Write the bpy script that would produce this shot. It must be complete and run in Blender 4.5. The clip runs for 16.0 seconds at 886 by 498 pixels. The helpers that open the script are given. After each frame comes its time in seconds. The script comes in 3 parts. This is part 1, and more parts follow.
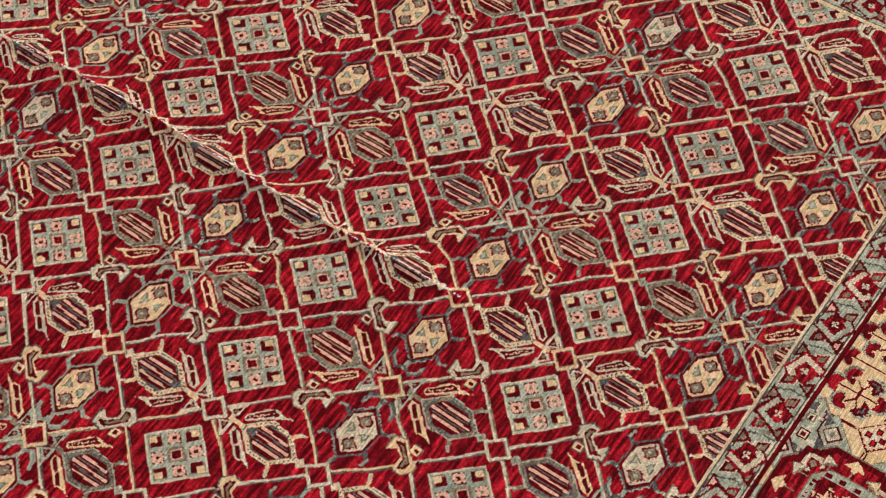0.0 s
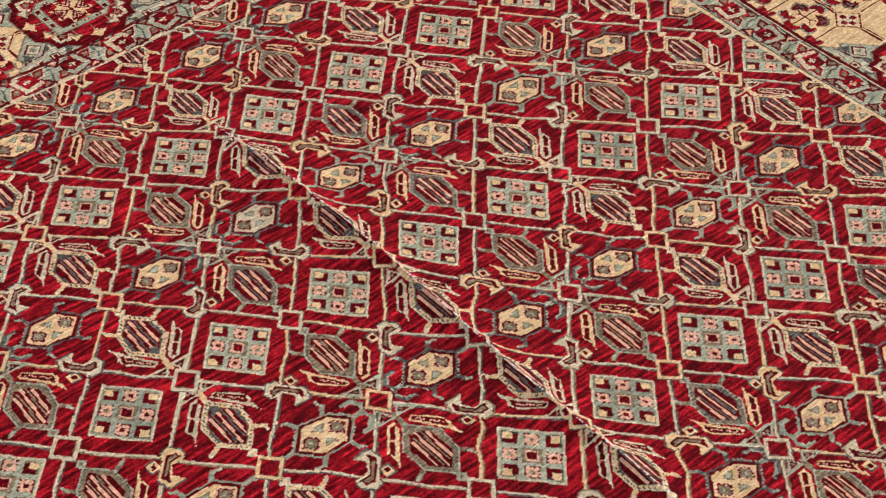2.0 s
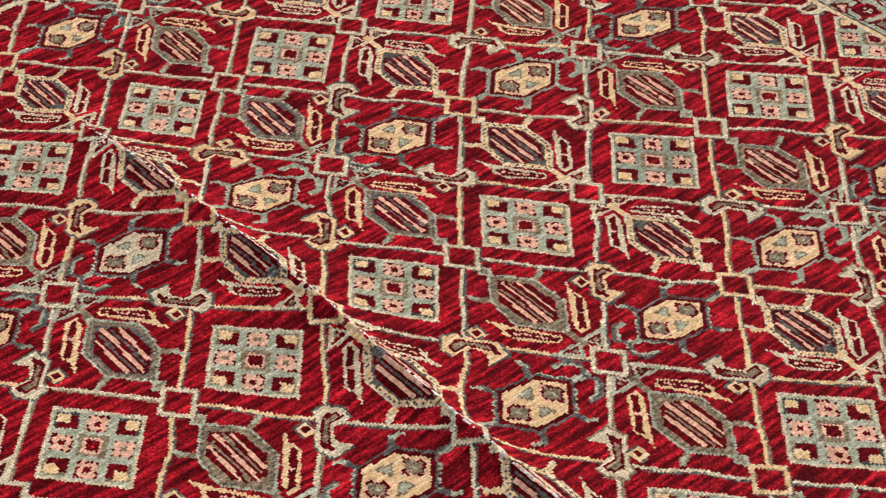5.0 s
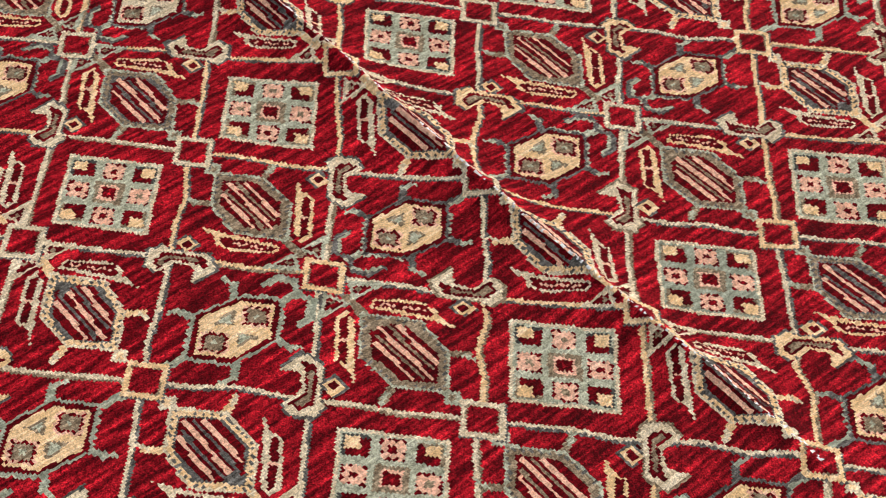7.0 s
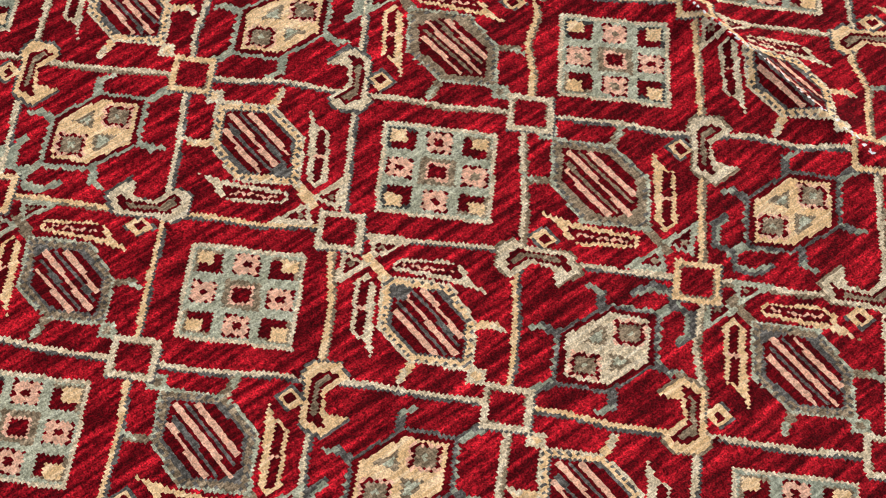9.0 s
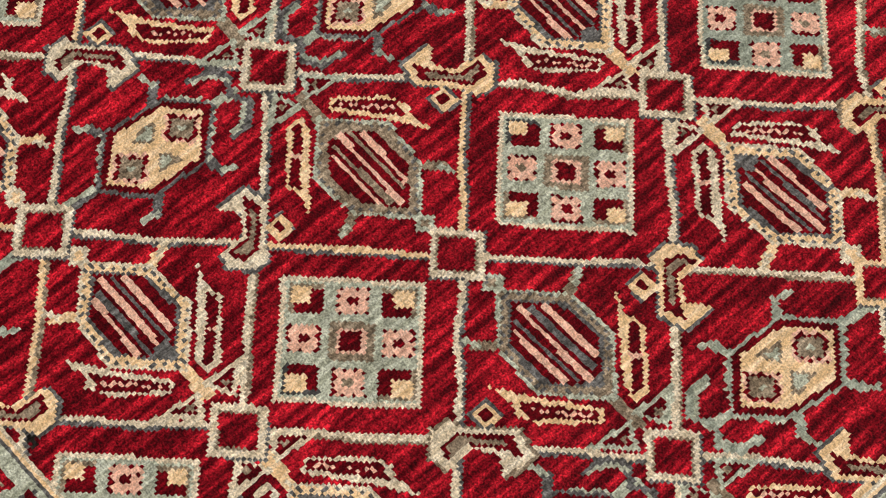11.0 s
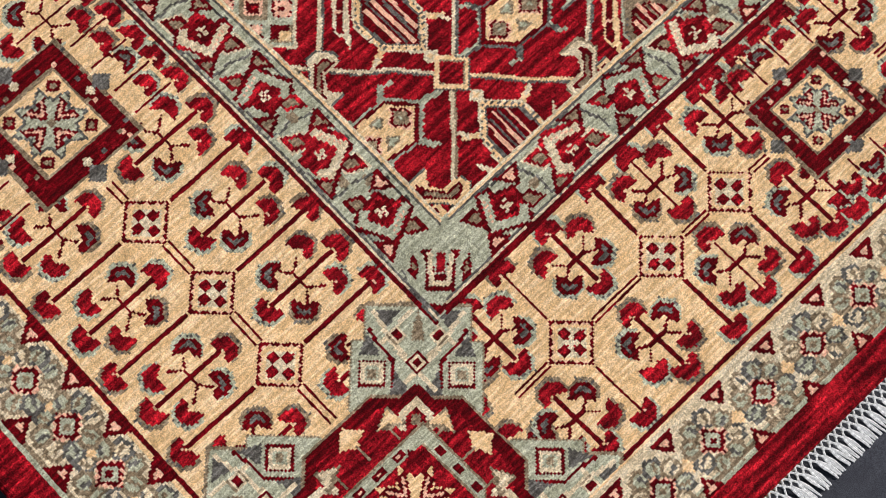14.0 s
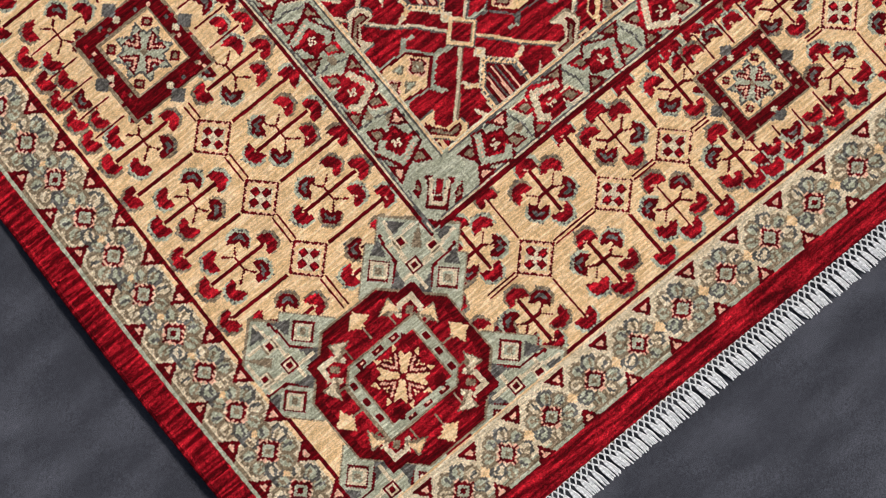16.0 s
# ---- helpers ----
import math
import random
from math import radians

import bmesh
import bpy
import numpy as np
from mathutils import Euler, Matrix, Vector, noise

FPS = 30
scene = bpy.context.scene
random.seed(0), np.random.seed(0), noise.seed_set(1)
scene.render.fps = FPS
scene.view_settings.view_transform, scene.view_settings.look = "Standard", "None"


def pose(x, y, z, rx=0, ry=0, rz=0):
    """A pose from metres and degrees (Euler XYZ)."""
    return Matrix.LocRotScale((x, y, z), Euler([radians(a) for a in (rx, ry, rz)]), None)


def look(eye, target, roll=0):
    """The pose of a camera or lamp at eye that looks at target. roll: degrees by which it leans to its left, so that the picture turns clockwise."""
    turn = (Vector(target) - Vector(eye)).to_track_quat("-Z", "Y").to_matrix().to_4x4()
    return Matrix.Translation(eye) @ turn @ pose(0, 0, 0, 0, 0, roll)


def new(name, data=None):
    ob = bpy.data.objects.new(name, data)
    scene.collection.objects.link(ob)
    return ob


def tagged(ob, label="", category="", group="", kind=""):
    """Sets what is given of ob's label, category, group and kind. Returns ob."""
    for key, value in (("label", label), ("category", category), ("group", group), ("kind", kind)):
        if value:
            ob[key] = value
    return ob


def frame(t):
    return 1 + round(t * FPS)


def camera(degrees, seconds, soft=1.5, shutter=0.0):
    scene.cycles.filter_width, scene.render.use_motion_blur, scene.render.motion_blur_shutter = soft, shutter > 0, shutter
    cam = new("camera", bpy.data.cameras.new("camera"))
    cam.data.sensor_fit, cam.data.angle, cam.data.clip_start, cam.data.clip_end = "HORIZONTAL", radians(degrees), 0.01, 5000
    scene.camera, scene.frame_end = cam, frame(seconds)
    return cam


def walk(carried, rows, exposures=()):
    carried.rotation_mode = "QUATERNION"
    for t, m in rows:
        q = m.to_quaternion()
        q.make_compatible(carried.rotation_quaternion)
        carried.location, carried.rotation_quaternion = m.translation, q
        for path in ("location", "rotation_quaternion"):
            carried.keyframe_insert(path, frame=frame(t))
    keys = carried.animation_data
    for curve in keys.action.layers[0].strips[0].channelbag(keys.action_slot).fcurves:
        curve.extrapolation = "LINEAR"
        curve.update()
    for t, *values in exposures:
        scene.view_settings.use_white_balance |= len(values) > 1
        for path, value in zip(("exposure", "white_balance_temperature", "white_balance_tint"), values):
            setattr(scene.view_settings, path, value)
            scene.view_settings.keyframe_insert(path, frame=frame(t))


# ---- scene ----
cam = camera(26, 16.0, soft=1.0)
PATH = [
    (0, pose(-0.2825, -0.3600, 1.8780, 32.628, 2.662, -55.104)),
    (0.5, pose(-0.5439, -0.5387, 1.9317, 38.674, -0.098, -45.795)),
    (1, pose(-0.8389, -0.7380, 2.0089, 43.388, -2.479, -43.415)),
    (1.5, pose(-0.7116, -0.6685, 1.7814, 46.032, -2.894, -41.310)),
    (2, pose(-0.3500, -0.3483, 1.3791, 47.666, -1.592, -41.032)),
    (2.5, pose(-0.0617, -0.0081, 1.0086, 50.382, -1.314, -42.170)),
    (3, pose(0.1005, 0.1268, 0.8483, 51.790, -0.496, -41.760)),
    (3.2, pose(0.1429, 0.1627, 0.8048, 52.457, -0.265, -41.696)),
    (5.3, pose(-0.0439, -0.0002, 0.8814, 50.364, -2.762, -41.832)),
    (5.5, pose(-0.0454, 0.0002, 0.8826, 49.615, -2.876, -41.793)),
    (6, pose(-0.0421, -0.0054, 0.8740, 48.152, -2.841, -41.377)),
    (6.5, pose(-0.0362, -0.0031, 0.8744, 46.151, -2.526, -41.302)),
    (7, pose(-0.0224, -0.0195, 0.8689, 44.537, -1.839, -40.364)),
    (7.5, pose(-0.0206, -0.0275, 0.8587, 43.087, -1.523, -39.820)),
    (8, pose(-0.0239, -0.0066, 0.8568, 40.537, -1.910, -40.035)),
    (8.2, pose(-0.0235, -0.0112, 0.8474, 40.117, -1.779, -39.735)),
    (10.3, pose(0.0108, -0.0856, 0.8459, 28.700, 2.272, -38.312)),
    (10.5, pose(-0.0125, -0.0840, 0.8393, 27.917, 1.643, -39.503)),
    (11, pose(-0.0640, -0.0841, 0.8233, 26.071, 0.443, -42.362)),
    (11.5, pose(-0.1059, -0.1000, 0.8344, 24.559, -0.111, -44.015)),
    (12, pose(-0.1328, -0.1420, 0.8532, 23.626, 0.762, -44.495)),
    (12.5, pose(-0.1664, -0.1794, 0.9055, 22.259, 1.040, -44.793)),
    (13, pose(-0.1981, -0.2199, 0.9960, 20.490, 1.237, -44.660)),
    (13.5, pose(-0.2488, -0.2560, 1.1275, 18.723, 0.443, -44.449)),
    (14, pose(-0.3124, -0.3111, 1.3083, 17.478, -0.196, -44.023)),
    (14.5, pose(-0.3744, -0.3714, 1.5078, 16.575, -0.591, -43.515)),
    (15, pose(-0.3986, -0.4059, 1.7382, 15.023, -0.858, -42.687)),
    (15.5, pose(-0.3187, -0.3752, 1.7772, 12.375, 0.068, -41.628)),
    (16, pose(-0.1683, -0.3403, 1.7081, 9.119, 3.005, -39.112)),
]
walk(cam, PATH, exposures=((0, -0.12), (1.0, 0.05), (1.5, 0.05), (3, -0.15), (5.5, 0.1), (8, 0.05), (11, 0.0), (12.5, 0.14), (14, 0.06), (14.5, 0.3), (15, 0.3), (16, 0.04)))

# ---- light ----
SUN_EL, SUN_AZ = 44.0, 105.0
world = bpy.data.worlds.new("sky")
scene.world = world
world.use_nodes = True
wn = world.node_tree.nodes
sky = wn.new("ShaderNodeTexSky")
sky.sky_type, sky.sun_disc = "NISHITA", False
sky.sun_elevation, sky.sun_rotation = radians(SUN_EL), radians(SUN_AZ)
haze = wn.new("ShaderNodeHueSaturation")
haze.inputs["Saturation"].default_value = 0.65
world.node_tree.links.new(sky.outputs["Color"], haze.inputs["Color"])
world.node_tree.links.new(haze.outputs["Color"], wn["Background"].inputs["Color"])
wn["Background"].inputs["Strength"].default_value = 0.07
sun_data = bpy.data.lights.new("sun", "SUN")
sun_data.energy, sun_data.angle, sun_data.color = 2.95, radians(14), (1.0, 0.965, 0.95)
sun = new("sun", sun_data)
az, el = radians(SUN_AZ), radians(SUN_EL)
sun.matrix_world = look((3 * math.sin(az) * math.cos(el), 3 * math.cos(az) * math.cos(el), 3 * math.sin(el)), (0, 0, 0))
scene.view_settings.exposure = 0.0


# ---- materials ----
def material(name, base, rough, tint, streak, speck, bump=0.55, sheen=0.0, sx=40.0, sy=400.0, fine=950.0, knot=0.2):
    """Dyed wool or cloth: long streaks along the weft, fine fibre specks and a little bump."""
    m = bpy.data.materials.new(name)
    m.use_nodes = True
    t = m.node_tree
    n, l = t.nodes, t.links
    p = n["Principled BSDF"]
    p.inputs["Roughness"].default_value = rough
    p.inputs["Specular IOR Level"].default_value = 0.08
    p.inputs["Sheen Weight"].default_value = sheen
    p.inputs["Sheen Roughness"].default_value = 0.4
    co = n.new("ShaderNodeTexCoord")
    mp = n.new("ShaderNodeMapping")
    mp.inputs["Scale"].default_value = (sx, sy, 60)
    l.new(co.outputs["Object"], mp.inputs["Vector"])
    a = n.new("ShaderNodeTexNoise")
    a.inputs["Scale"].default_value, a.inputs["Detail"].default_value = 1.0, 4.0
    l.new(mp.outputs["Vector"], a.inputs["Vector"])
    b = n.new("ShaderNodeTexNoise")
    b.inputs["Scale"].default_value, b.inputs["Detail"].default_value = fine, 1.0
    l.new(co.outputs["Object"], b.inputs["Vector"])
    c = n.new("ShaderNodeTexNoise")
    c.inputs["Scale"].default_value, c.inputs["Detail"].default_value = 16.0, 3.0
    l.new(co.outputs["Object"], c.inputs["Vector"])

    def span(src, lo, hi, a0=0.3, a1=0.7):
        r = n.new("ShaderNodeMapRange")
        r.inputs["From Min"].default_value, r.inputs["From Max"].default_value = a0, a1
        r.inputs["To Min"].default_value, r.inputs["To Max"].default_value = lo, hi
        l.new(src, r.inputs["Value"])
        return r.outputs["Result"]

    def mult(x, y):
        k = n.new("ShaderNodeMath")
        k.operation = "MULTIPLY"
        l.new(x, k.inputs[0])
        l.new(y, k.inputs[1])
        return k.outputs["Value"]

    # every knot takes the dye a little differently
    sn = n.new("ShaderNodeVectorMath")
    sn.operation = "SNAP"
    sn.inputs[1].default_value = (0.0018, 0.0018, 1.0)
    l.new(co.outputs["Object"], sn.inputs[0])
    wh = n.new("ShaderNodeTexWhiteNoise")
    wh.noise_dimensions = "2D"
    l.new(sn.outputs["Vector"], wh.inputs["Vector"])
    shade = mult(span(a.outputs["Fac"], 1 - streak, 1 + streak), span(b.outputs["Fac"], 1 - speck, 1 + speck))
    v = mult(mult(shade, span(c.outputs["Fac"], 1 - 0.35 * streak, 1 + 0.35 * streak)), span(wh.outputs["Value"], 1 - knot, 1 + knot, 0.0, 1.0))
    mix = n.new("ShaderNodeMix")
    mix.data_type = "RGBA"
    mix.inputs["A"].default_value, mix.inputs["B"].default_value = (*base, 1), (*tint, 1)
    l.new(span(a.outputs["Fac"], 0, 1, 0.42, 0.72), mix.inputs["Factor"])
    vm = n.new("ShaderNodeVectorMath")
    vm.operation = "SCALE"
    l.new(mix.outputs["Result"], vm.inputs[0])
    l.new(v, vm.inputs["Scale"])
    l.new(vm.outputs["Vector"], p.inputs["Base Color"])
    bp = n.new("ShaderNodeBump")
    bp.inputs["Strength"].default_value, bp.inputs["Distance"].default_value = bump, 0.0009
    l.new(b.outputs["Fac"], bp.inputs["Height"])
    l.new(bp.outputs["Normal"], p.inputs["Normal"])
    return m


# yarns of the pile; the letters are used by the charts below
YARN = {
    # crimson tint: streaks of abrash, with the nap's highlights put into the colour
    "R": material("wool_crimson", (0.150, 0.0012, 0.0050), 0.8, (0.51, 0.012, 0.021), 0.50, 0.70, sx=26.0, sy=230.0, knot=0.34),
    "D": material("wool_dark_crimson", (0.085, 0.001, 0.003), 0.85, (0.19, 0.002, 0.006), 0.45, 0.5),
    "C": material("wool_gold", (0.82, 0.52, 0.245), 0.85, (0.91, 0.67, 0.41), 0.18, 0.28, knot=0.12),
    "I": material("wool_ivory", (0.68, 0.53, 0.33), 0.85, (0.80, 0.68, 0.49), 0.16, 0.38, knot=0.20),
    "S": material("wool_sage", (0.395, 0.388, 0.262), 0.85, (0.555, 0.545, 0.405), 0.20, 0.38, knot=0.20),
    "G": material("wool_taupe", (0.235, 0.165, 0.098), 0.85, (0.37, 0.280, 0.180), 0.26, 0.45, knot=0.34),
    "B": material("wool_slate", (0.100, 0.088, 0.074), 0.85, (0.195, 0.182, 0.160), 0.26, 0.45, knot=0.34),
    "K": material("wool_salmon", (0.80, 0.42, 0.27), 0.85, (0.86, 0.54, 0.38), 0.12, 0.3),
    "T": material("wool_teal", (0.29, 0.30, 0.21), 0.85, (0.43, 0.44, 0.33), 0.15, 0.3),
    "N": material("wool_charcoal", (0.05, 0.045, 0.038), 0.85, (0.09, 0.085, 0.075), 0.15, 0.3),
    "W": material("cotton_white", (0.80, 0.79, 0.76), 0.8, (0.84, 0.83, 0.81), 0.05, 0.08),
}
CODE = {k: n for n, k in enumerate(YARN)}
CLOTH = material("black_cloth", (0.056, 0.057, 0.067), 0.8, (0.080, 0.081, 0.093), 0.15, 0.45, 0.4, 0.15, 10.0, 26.0, 1300.0, 0.1)

# ---- plan of the carpet (metres) ----
Q, RX = 0.1 / math.sqrt(2), 0.955       # half diagonal of a lattice cell; its width against its depth
FX, FY = 18 * Q * RX, 18 * Q         # the field
# outer limits of inner guard, main border, outer guard and edge band, side by side
WEST, SOUTH = (0.058, 0.263, 0.327, 0.351), (0.054, 0.216, 0.275, 0.301)
EAST, NORTH = (0.057, 0.207, 0.250, 0.278), (0.046, 0.194, 0.244, 0.272)
INSET = 0.007                           # the field runs a little past the lattice in the west
X0, Y0 = -INSET - WEST[3], -SOUTH[3]
KNOT = 0.0018
NX, NY = round((FX + EAST[3] - X0) / KNOT), round((FY + NORTH[3] - Y0) / KNOT)
X1, Y1 = X0 + NX * KNOT, Y0 + NY * KNOT
XS = (np.arange(NX) + 0.5) * KNOT + X0
YS = (np.arange(NY) + 0.5) * KNOT + Y0
colour = np.zeros((NY, NX), np.int8)
owner = np.zeros((NY, NX), np.int32)    # which part of the carpet a knot belongs to
PARTS = [("field", "crimson lattice field"), ("inner_guard", "sage guard stripe"), ("main_border", "gold main border"),
         ("outer_guard", "ivory guard stripe with rosettes"), ("edge_band", "plain crimson edge band")]
rng = np.random.default_rng(7)


def inside(poly, gx, gy):
    hit = np.zeros(gx.shape, bool)
    x1, y1 = poly[-1]
    for x2, y2 in poly:
        if y1 != y2:
            hit ^= ((y1 > gy) != (y2 > gy)) & (gx < (x2 - x1) * (gy - y1) / (y2 - y1) + x1)
        x1, y1 = x2, y2
    return hit


def fill(place, poly, c, pid=None, zone=None):
    """Knot a polygon of the chart, laid out by place(), in yarn c, within one zone of the carpet."""
    w = [place(*p) for p in poly]
    x0 = max(int((min(p[0] for p in w) - X0) / KNOT), 0)
    x1 = min(int((max(p[0] for p in w) - X0) / KNOT) + 2, NX)
    y0 = max(int((min(p[1] for p in w) - Y0) / KNOT), 0)
    y1 = min(int((max(p[1] for p in w) - Y0) / KNOT) + 2, NY)
    if x0 >= x1 or y0 >= y1:
        return
    m = inside(w, XS[None, x0:x1] + np.zeros((y1 - y0, 1)), YS[y0:y1, None] + np.zeros((1, x1 - x0)))
    if zone is not None:
        m &= REGION[y0:y1, x0:x1] == zone
    colour[y0:y1, x0:x1][m] = CODE[c]
    if pid is not None:
        owner[y0:y1, x0:x1][m] = pid


def stroke(place, pts, width, c, pid=None, zone=None):
    for (ax, ay), (bx, by) in zip(pts, pts[1:]):
        dx, dy = bx - ax, by - ay
        k = width / 2 / max(math.hypot(dx, dy), 1e-9)
        ox, oy, ex, ey = -dy * k, dx * k, dx * k * 0.8, dy * k * 0.8
        fill(place, [(ax + ox - ex, ay + oy - ey), (bx + ox + ex, by + oy + ey), (bx - ox + ex, by - oy + ey), (ax - ox - ex, ay - oy - ey)], c, pid, zone)


def dots(place, a, b, count, size, c, pid=None, zone=None):
    for k in range(count):
        u = (k + 0.5) / count
        x, y = a[0] + (b[0] - a[0]) * u, a[1] + (b[1] - a[1]) * u
        fill(place, box(x, y, size, size), c, pid, zone)


def box(x, y, w, h):
    return [(x - w / 2, y - h / 2), (x + w / 2, y - h / 2), (x + w / 2, y + h / 2), (x - w / 2, y + h / 2)]


def diamond(x, y, w, h):
    return [(x - w / 2, y), (x, y - h / 2), (x + w / 2, y), (x, y + h / 2)]


def grown(poly, k):
    cx, cy = sum(p[0] for p in poly) / len(poly), sum(p[1] for p in poly) / len(poly)
    return [(cx + (x - cx) * k, cy + (y - cy) * k) for x, y in poly]


def new_part(name, label=""):
    PARTS.append((name, label))
    return len(PARTS) - 1


# zones: 0 field, 1 inner guard, 2 main border, 3 outer guard, 4 edge band
GX, GY = np.meshgrid(XS, YS)
REGION = np.full((NY, NX), 4, np.int8)
for zone in (3, 2, 1, 0):
    w, e, so, no = (side[zone - 1] if zone else 0.0 for side in (WEST, EAST, SOUTH, NORTH))
    REGION[(GX > -INSET - w) & (GX < FX + e) & (GY > -so) & (GY < FY + no)] = zone
owner[:] = REGION
for zone, yarn in enumerate("RSCIR"):
    colour[REGION == zone] = CODE[yarn]


# the weaver's drawing drifts: millimetres east and north on a coarse net over the field
DRIFT_X = np.array([[9, 10, 9, 4, 0], [4, 2, 4, -14, -6], [-10, -5, 6, -20, -6], [0, 27, -10, -29, 5], [-1, 25, 9, -16, 1]], float).ravel() / 1000
DRIFT_Y = np.array([[9, -3, -14, -7, 0], [7, -15, -11, -2, 13], [5, 2, 0, -12, 20], [7, 15, 22, 10, -18], [7, -1, 0, 16, -8]], float).ravel() / 1000
NET_Y, NET_X = (a.ravel() for a in np.meshgrid(np.linspace(0, 1.2, 5), np.linspace(0, 1.2, 5), indexing="ij"))


def lattice(i, j):
    x, y = (i + j + 1) * Q * RX, (j + 1 - i) * Q
    k = np.exp(-((x - NET_X) ** 2 + (y - NET_Y) ** 2) / 0.08)
    k /= k.sum()
    return x + float(k @ DRIFT_X), y + float(k @ DRIFT_Y)


def cell(i, j, turn=False, swap=False, jig=0.012):
    """Chart places within the lattice cell (i, j): 0 to 1 both ways, turned by half or mirrored on the diagonal."""
    oi, oj = i + rng.normal(0, jig), j + rng.normal(0, jig)
    k = 1 + rng.normal(0, 0.02)

    def place(a, b):
        if swap:
            a, b = b, a
        if turn:
            a, b = 1 - a, 1 - b
        return lattice(oi + 0.5 + (a - 0.5) * k, oj + 0.5 + (b - 0.5) * k)
    return place


# ---- charts of the field ----
def checker(i, j):
    pid = new_part("checkered_motif", "sage square of nine small boxes")
    pl = cell(i, j)
    g = "S" if rng.random() < 0.8 else "T"
    fill(pl, box(0.5, 0.5, 0.67, 0.67), "I", pid, 0)
    fill(pl, box(0.5, 0.5, 0.62, 0.62), g, pid, 0)
    fill(pl, box(0.505, 0.5, 0.21, 0.2), "G", pid, 0)
    for a in range(3):
        for b in range(3):
            x, y = 0.285 + 0.218 * a, 0.285 + 0.215 * b
            if a == b == 1:
                fill(pl, box(x, y, 0.135, 0.135), "K", pid, 0)
                fill(pl, box(x, y, 0.1, 0.1), "D", pid, 0)
                fill(pl, box(x, y, 0.03, 0.03), "R", pid, 0)
            elif a == 1 or b == 1:
                fill(pl, box(x, y, 0.15, 0.15), "D", pid, 0)
                fill(pl, box(x, y, 0.115, 0.115), "K", pid, 0)
                for s in (-1, 1):
                    dots(pl, (x - 0.06, y + s * 0.058), (x + 0.06, y + s * 0.058), 3, 0.026, "K", pid, 0)
                    dots(pl, (x + s * 0.058, y - 0.06), (x + s * 0.058, y + 0.06), 3, 0.026, "K", pid, 0)
                fill(pl, box(x, y, 0.05, 0.045), "D" if rng.random() < 0.8 else "G", pid, 0)
            else:
                sx, sy = a - 1, b - 1
                fill(pl, box(x, y, 0.165, 0.155), "N" if rng.random() < 0.25 else "G", pid, 0)
                fill(pl, box(x - 0.012 * sx, y - 0.012 * sy, 0.14, 0.13), "D", pid, 0)
                fill(pl, box(x + 0.022 * sx, y + 0.022 * sy, 0.095, 0.085), "C", pid, 0)


def turtle(i, j):
    pid = new_part("hexagon_motif", "gold hexagon with slate horns")
    pl = cell(i, j, turn=i % 2 != 0)
    edge = "B" if rng.random() < 0.75 else "T"
    light = "S" if rng.random() < 0.7 else "T"
    body = [(.25, .25), (.25, .55), (.50, .74), (.73, .74), (.73, .44), (.50, .24)]
    for pts in ([(.45, .70), (.44, .85)], [(.28, .52), (.13, .575)], [(.53, .28), (.53, .115)], [(.70, .47), (.84, .39)]):
        stroke(pl, pts, 0.052, edge, pid, 0)
    for tip, wing in (((.44, .85), (.37, .89)), ((.13, .575), (.07, .56)), ((.53, .115), (.46, .07)), ((.84, .39), (.90, .41))):
        stroke(pl, [tip, wing], 0.034, light, pid, 0)
    stroke(pl, [(.30, .30), (.06, .12)], 0.036, light, pid, 0)
    stroke(pl, [(.28, .26), (.07, .09)], 0.025, edge, pid, 0)
    stroke(pl, [(.70, .72), (.86, .84)], 0.055, light, pid, 0)
    stroke(pl, [(.84, .82), (.82, .94), (.72, .96), (.62, .88)], 0.036, edge, pid, 0)
    stroke(pl, [(.82, .91), (.72, .93), (.64, .88)], 0.025, light, pid, 0)
    stroke(pl, [(.84, .82), (.95, .80), (.95, .66), (.88, .58)], 0.036, edge, pid, 0)
    stroke(pl, [(.92, .78), (.92, .66), (.87, .60)], 0.025, light, pid, 0)
    fill(pl, grown(body, 1.17), edge, pid, 0)
    for a, b in ((0, 1), (2, 3), (3, 4)):
        g = grown(body, 1.18)
        dots(pl, g[a], g[b], 8, 0.022, light, pid, 0)
    fill(pl, grown(body, 1.07), "D", pid, 0)
    fill(pl, grown(body, 0.93), "C" if rng.random() < 0.96 else "I", pid, 0)
    for x, y in ((.61, .61), (.375, .365)):
        fill(pl, box(x, y, .165, .16), "D", pid, 0)
        for s in (-1, 1):
            dots(pl, (x - .08, y + s * .075), (x + .08, y + s * .075), 4, 0.022, "K", pid, 0)
            dots(pl, (x + s * .08, y - .075), (x + s * .08, y + .075), 4, 0.022, "K", pid, 0)
        fill(pl, box(x, y, .115, .11), "G", pid, 0)
        fill(pl, box(x, y, .03, .03), "S", pid, 0)
    fill(pl, [(.36, .51), (.48, .51), (.48, .64), (.43, .62)], "G", pid, 0)
    fill(pl, [(.385, .525), (.46, .525), (.46, .61), (.43, .60)], "S", pid, 0)
    fill(pl, [(.51, .47), (.64, .44), (.52, .34)], "G", pid, 0)
    fill(pl, [(.53, .45), (.60, .435), (.53, .375)], "S", pid, 0)


